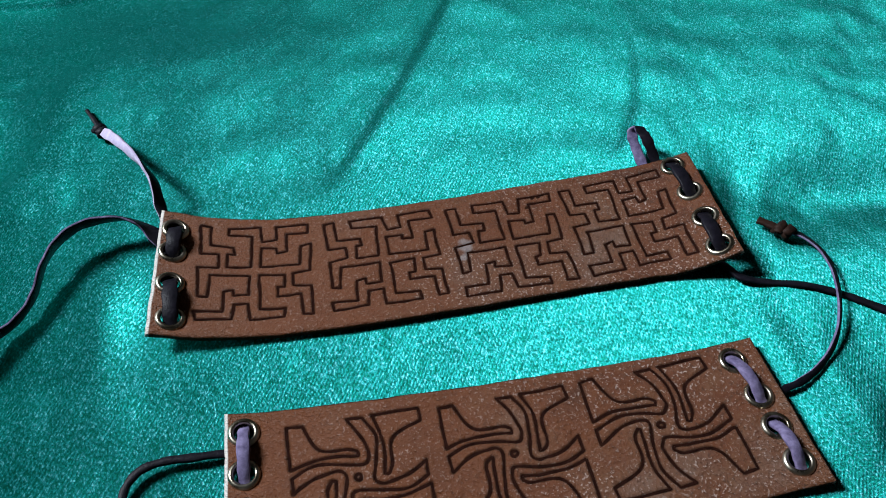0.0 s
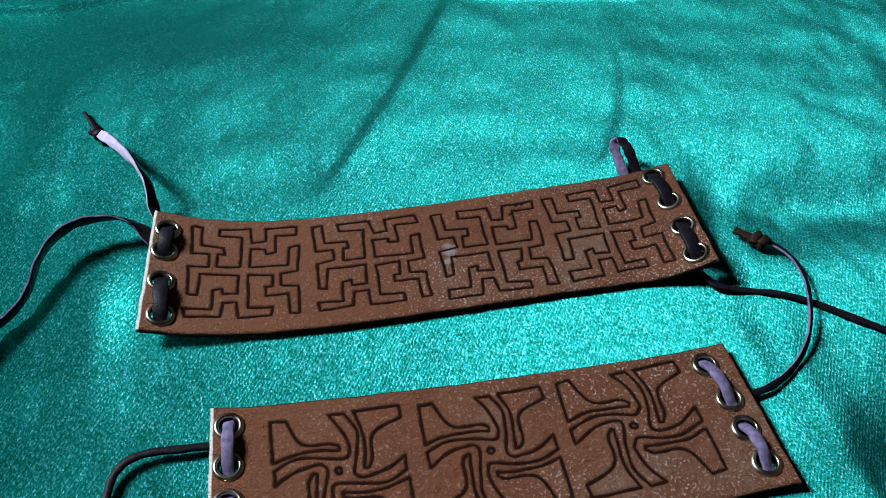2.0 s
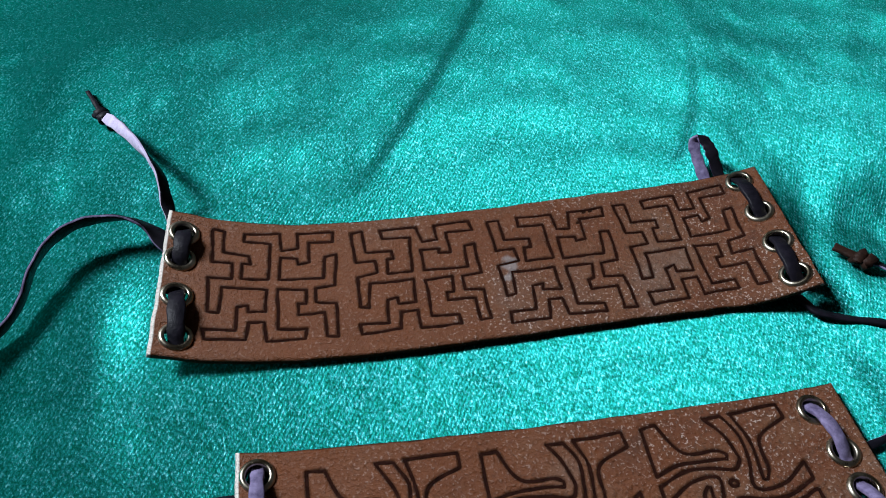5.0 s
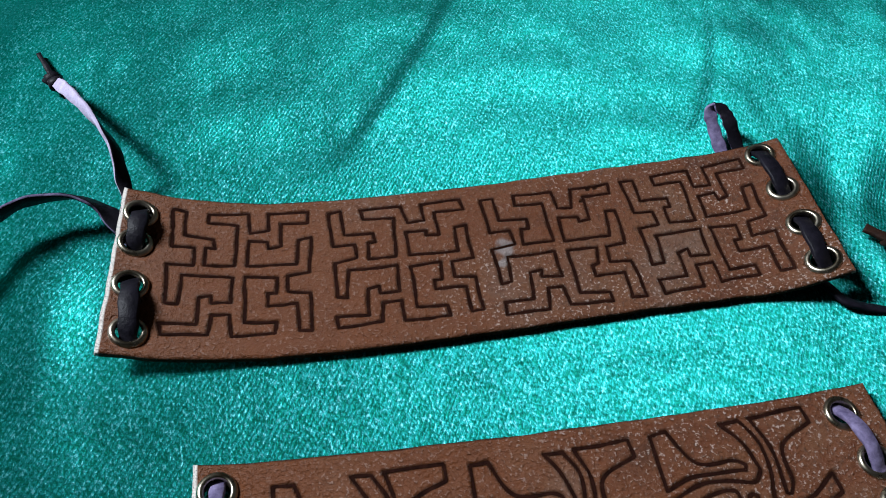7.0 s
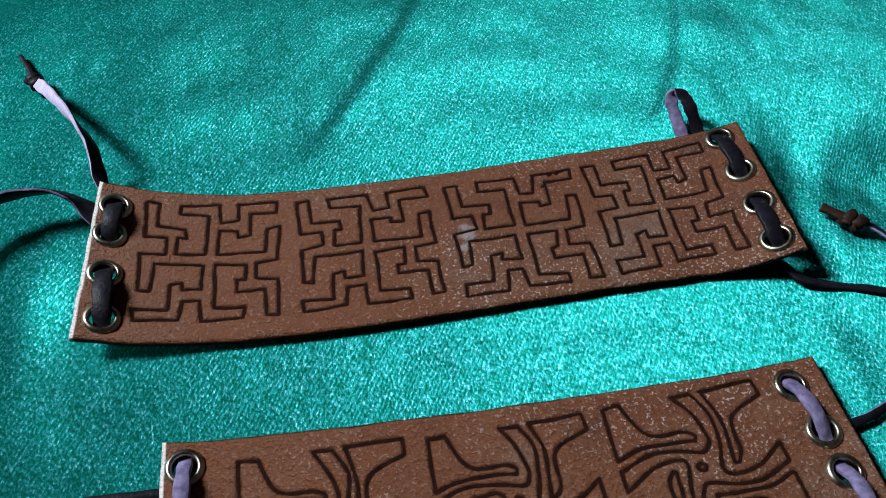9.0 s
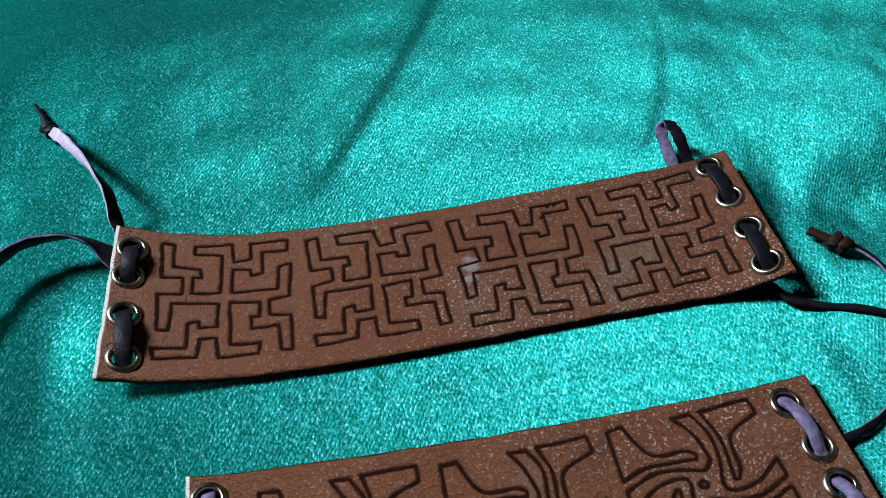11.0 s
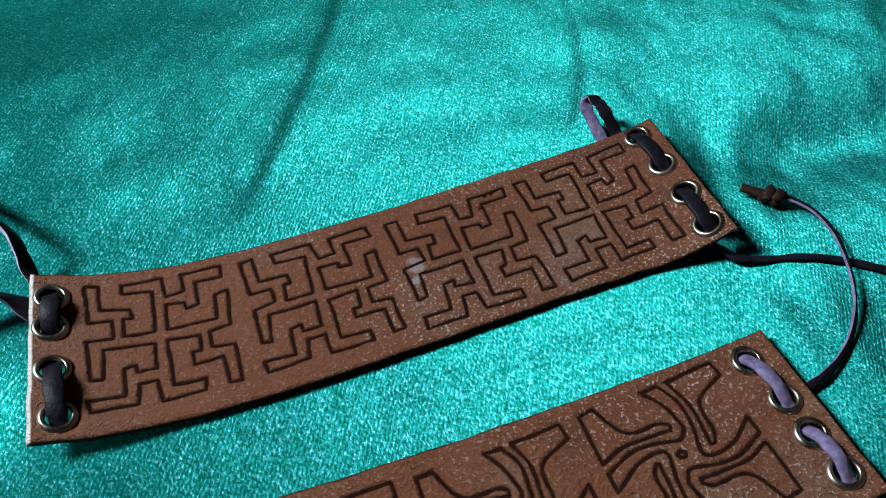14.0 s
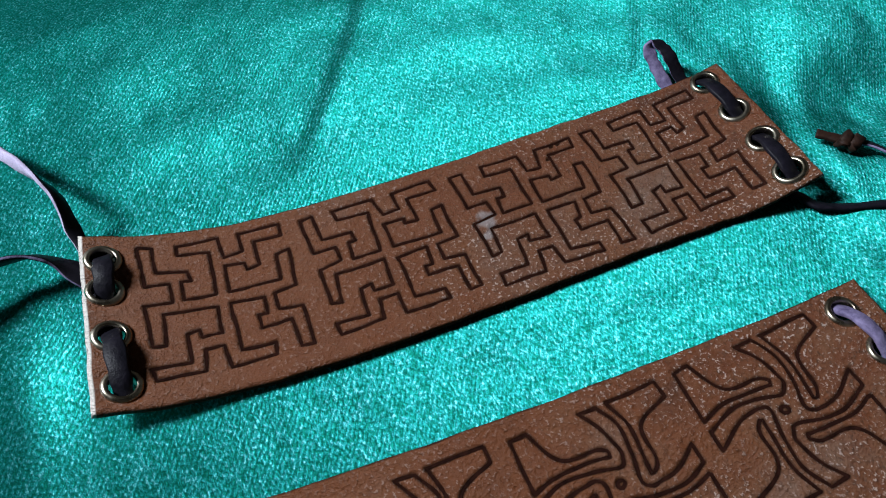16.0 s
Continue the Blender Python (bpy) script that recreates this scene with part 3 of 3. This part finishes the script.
for k, (cs, cv, ks, kv, lean) in enumerate(WHIRLS_B):
    put = lambda p: (cs + ks * p[0], cv + kv * p[1] + lean * p[0])
    pts = []
    for q in range(4):
        pts += turned(WHIRL, q)
    cc = [chain([put(p) for p in pts], soft=True, seed=k + 0.4)]
    for q in range(4):
        cc.append(chain([put(p) for p in turned(BLADE, q)], soft=True, seed=k + q + 2.1))
    cc.append(chain([put((-0.6 + 0.75 * math.cos(a), 0.1 + 0.75 * math.sin(a))) for a in np.linspace(0, 2 * math.pi, 9)[:-1]], step=0.3, seed=k))
    groups.append(cc)
    for c in cc:
        lines += segments(c)
HOLES_B = [(-63.3, 14.7), (-63.4, 4.5), (-63.4, -4.4), (-63.2, -14.4), (59.8, 14.6), (61.5, 4.2), (61.6, -4.2), (62.2, -13.5)]
B.sheet(cuff_b, lines, HOLES_B, 2.45)
for cc in groups:
    whirl = burnt_line(B, cuff_b, cc[:1], "whirl_motif")
    whirl["label"] = "dark burnt whirl of four blades"
    for c in cc[1:5]:
        burnt_line(B, whirl, [c], "blade_outline")
    burnt_line(B, whirl, cc[5:], "centre_dot")
for s, v in HOLES_B:
    eyelet(B, cuff_b, s, v)["label"] = "tarnished silver metal eyelet"
for i, j in ((0, 1), (2, 3), (4, 5), (6, 7)):
    stitch(B, cuff_b, HOLES_B[i], HOLES_B[j], 2.8, [DAYLIT_LACE, DAYLIT_LACE], 1.8)["label"] = "suede lace coloured lilac-grey as if daylit"

# -- the loose ties --
tie = thong("tie", [(-73, 13, 0.6), (-76.5, 18.5, 1.6), (-78.2, 23.4, 4.0), (-79.2, 28.6, 8.4), (-82.3, 34.0, 10.4), (-87.2, 42.0, 9.6), (-92.4, 50.4, 6.8), (-96.4, 56.6, 3.8)],
            cuff_a, 3.0, 1.0, ((0, 0, 1), (0.4, -0.6, 0.7), (0.95, 0.0, 0.4), (0.6, 0.5, -0.5), (0.3, 0.3, -0.9)))
tie["label"] = "dark leather tie, its suede back coloured lilac as if daylit"
knot(tie, (-97.8, 59.0, 2.2), (-0.6, 0.8, 0), 3.5, DARK_THONG)
thong("tail", [(-98.0, 59.5, 2.0), (-100.5, 64.8, 1.6), (-103.4, 70.6, 1.2)], tie, 1.8, 1.0, mats=[DARK_THONG, DARK_THONG], taper=0.6)
tie = thong("tie", resting([(-150.0, -24.0, 1.0), (-126, -18.5, 1.4), (-115.7, -12.7, 2.0), (-111.2, -9.0, 3.0), (-108.3, -3.0, 4.0), (-106.5, 4.4, 6.0), (-103.5, 10.8, 7.0), (-97.9, 15.1, 8.0),
                    (-90.8, 16.5, 8.0), (-85.1, 16.2, 7.0), (-79.8, 13.4, 4.2), (-73.5, 6, 1.2)], 1.6), cuff_a, 4.6, 0.9, ((-0.6, 0.7, 0.25), (-0.9, 0.5, 0.3), (-0.5, 0.9, 0.3), (0, 0.3, 1)), [DARK_THONG, DARK_THONG, DAYLIT_LACE])
tie["label"] = "black leather tie lying in a curve on the cloth"
tie = thong("tie", [(69.5, 12, 0.4), (67.4, 21.0, 0.5), (65.8, 27.2, 3.6), (65.0, 31.0, 6.4), (66.2, 32.4, 8.0), (67.8, 29.8, 7.8), (69.0, 27.0, 6.2), (71.4, 21.8, 1.4), (73, 12, 0.6)],
            cuff_a, 3.1, 1.0, ((0.4, 0.6, -0.7), (0.45, 0.6, -0.65), (0.4, 0.75, -0.5), (-0.2, 0.9, 0.5), (-0.3, -0.2, 1), (-0.4, -0.6, 0.7), (-0.3, -0.5, 0.8)), [DARK_THONG, DAYLIT_LACE], per=14)
tie["label"] = "dark leather tie bent into a loop"
tie = thong("tie", resting([(70, -12, 1.0), (76.3, -19.6, 1.6), (79.2, -23.9, 1.6), (86.1, -26.6, 1.2), (94.9, -29.5, 1.2), (103.1, -33.5, 1.0), (109.2, -37.8, 0.8), (118.0, -44.8, 0.3), (138.0, -58, 0.0)]),
            cuff_a, 2.3, 1.0, ((0, 0, 1), (0.2, 0.4, 1), (0, 0, 1)), [DARK_THONG, DARK_THONG])
tie["label"] = "black leather tie running off over the cloth"
tie = thong("tie", resting([(66, -62, 0.9), (74.5, -58.8, 1.6), (80.6, -57.3, 2.0), (87.3, -54.0, 3.0), (94.0, -48.0, 4.0), (99.3, -39.5, 5.0), (103.5, -28.7, 5.0), (104.2, -20.0, 4.4), (101.8, -13.5, 3.6), (98.6, -11.3, 3.2)]),
            cuff_b, 1.9, 0.8, ((0, 0, 1), (0.6, -0.4, 0.8), (0.9, 0, 0.5), (0.5, 0.6, 0.9), (0, 0, 1)), [DARK_THONG, DAYLIT_LACE])
tie["label"] = "thin dark leather tie curling over the cloth"
knot(tie, (97.8, -10.6, 3.2), (-0.7, 0.75, 0), 4.2, BROWN_THONG)
thong("tail", [(97.6, -10.2, 3.0), (95.6, -8.2, 2.6), (92.6, -5.0, 2.2)], tie, 2.9, 1.2, mats=[BROWN_THONG, BROWN_THONG], taper=0.8)
tie = thong("tie", resting([(-54, -54.5, 1.0), (-61.3, -53.8, 1.8), (-68.2, -53.8, 2.2), (-74.3, -53.7, 2.2), (-79.1, -54.7, 2.0), (-82.0, -57.1, 1.6), (-83.4, -61.0, 1.2), (-84, -70, 0.9), (-80, -84, 0.9)]),
            cuff_b, 1.8, 1.2, ((0, 0, 1),), [DARK_THONG, DARK_THONG])
tie["label"] = "thin black leather tie curving away on the cloth"
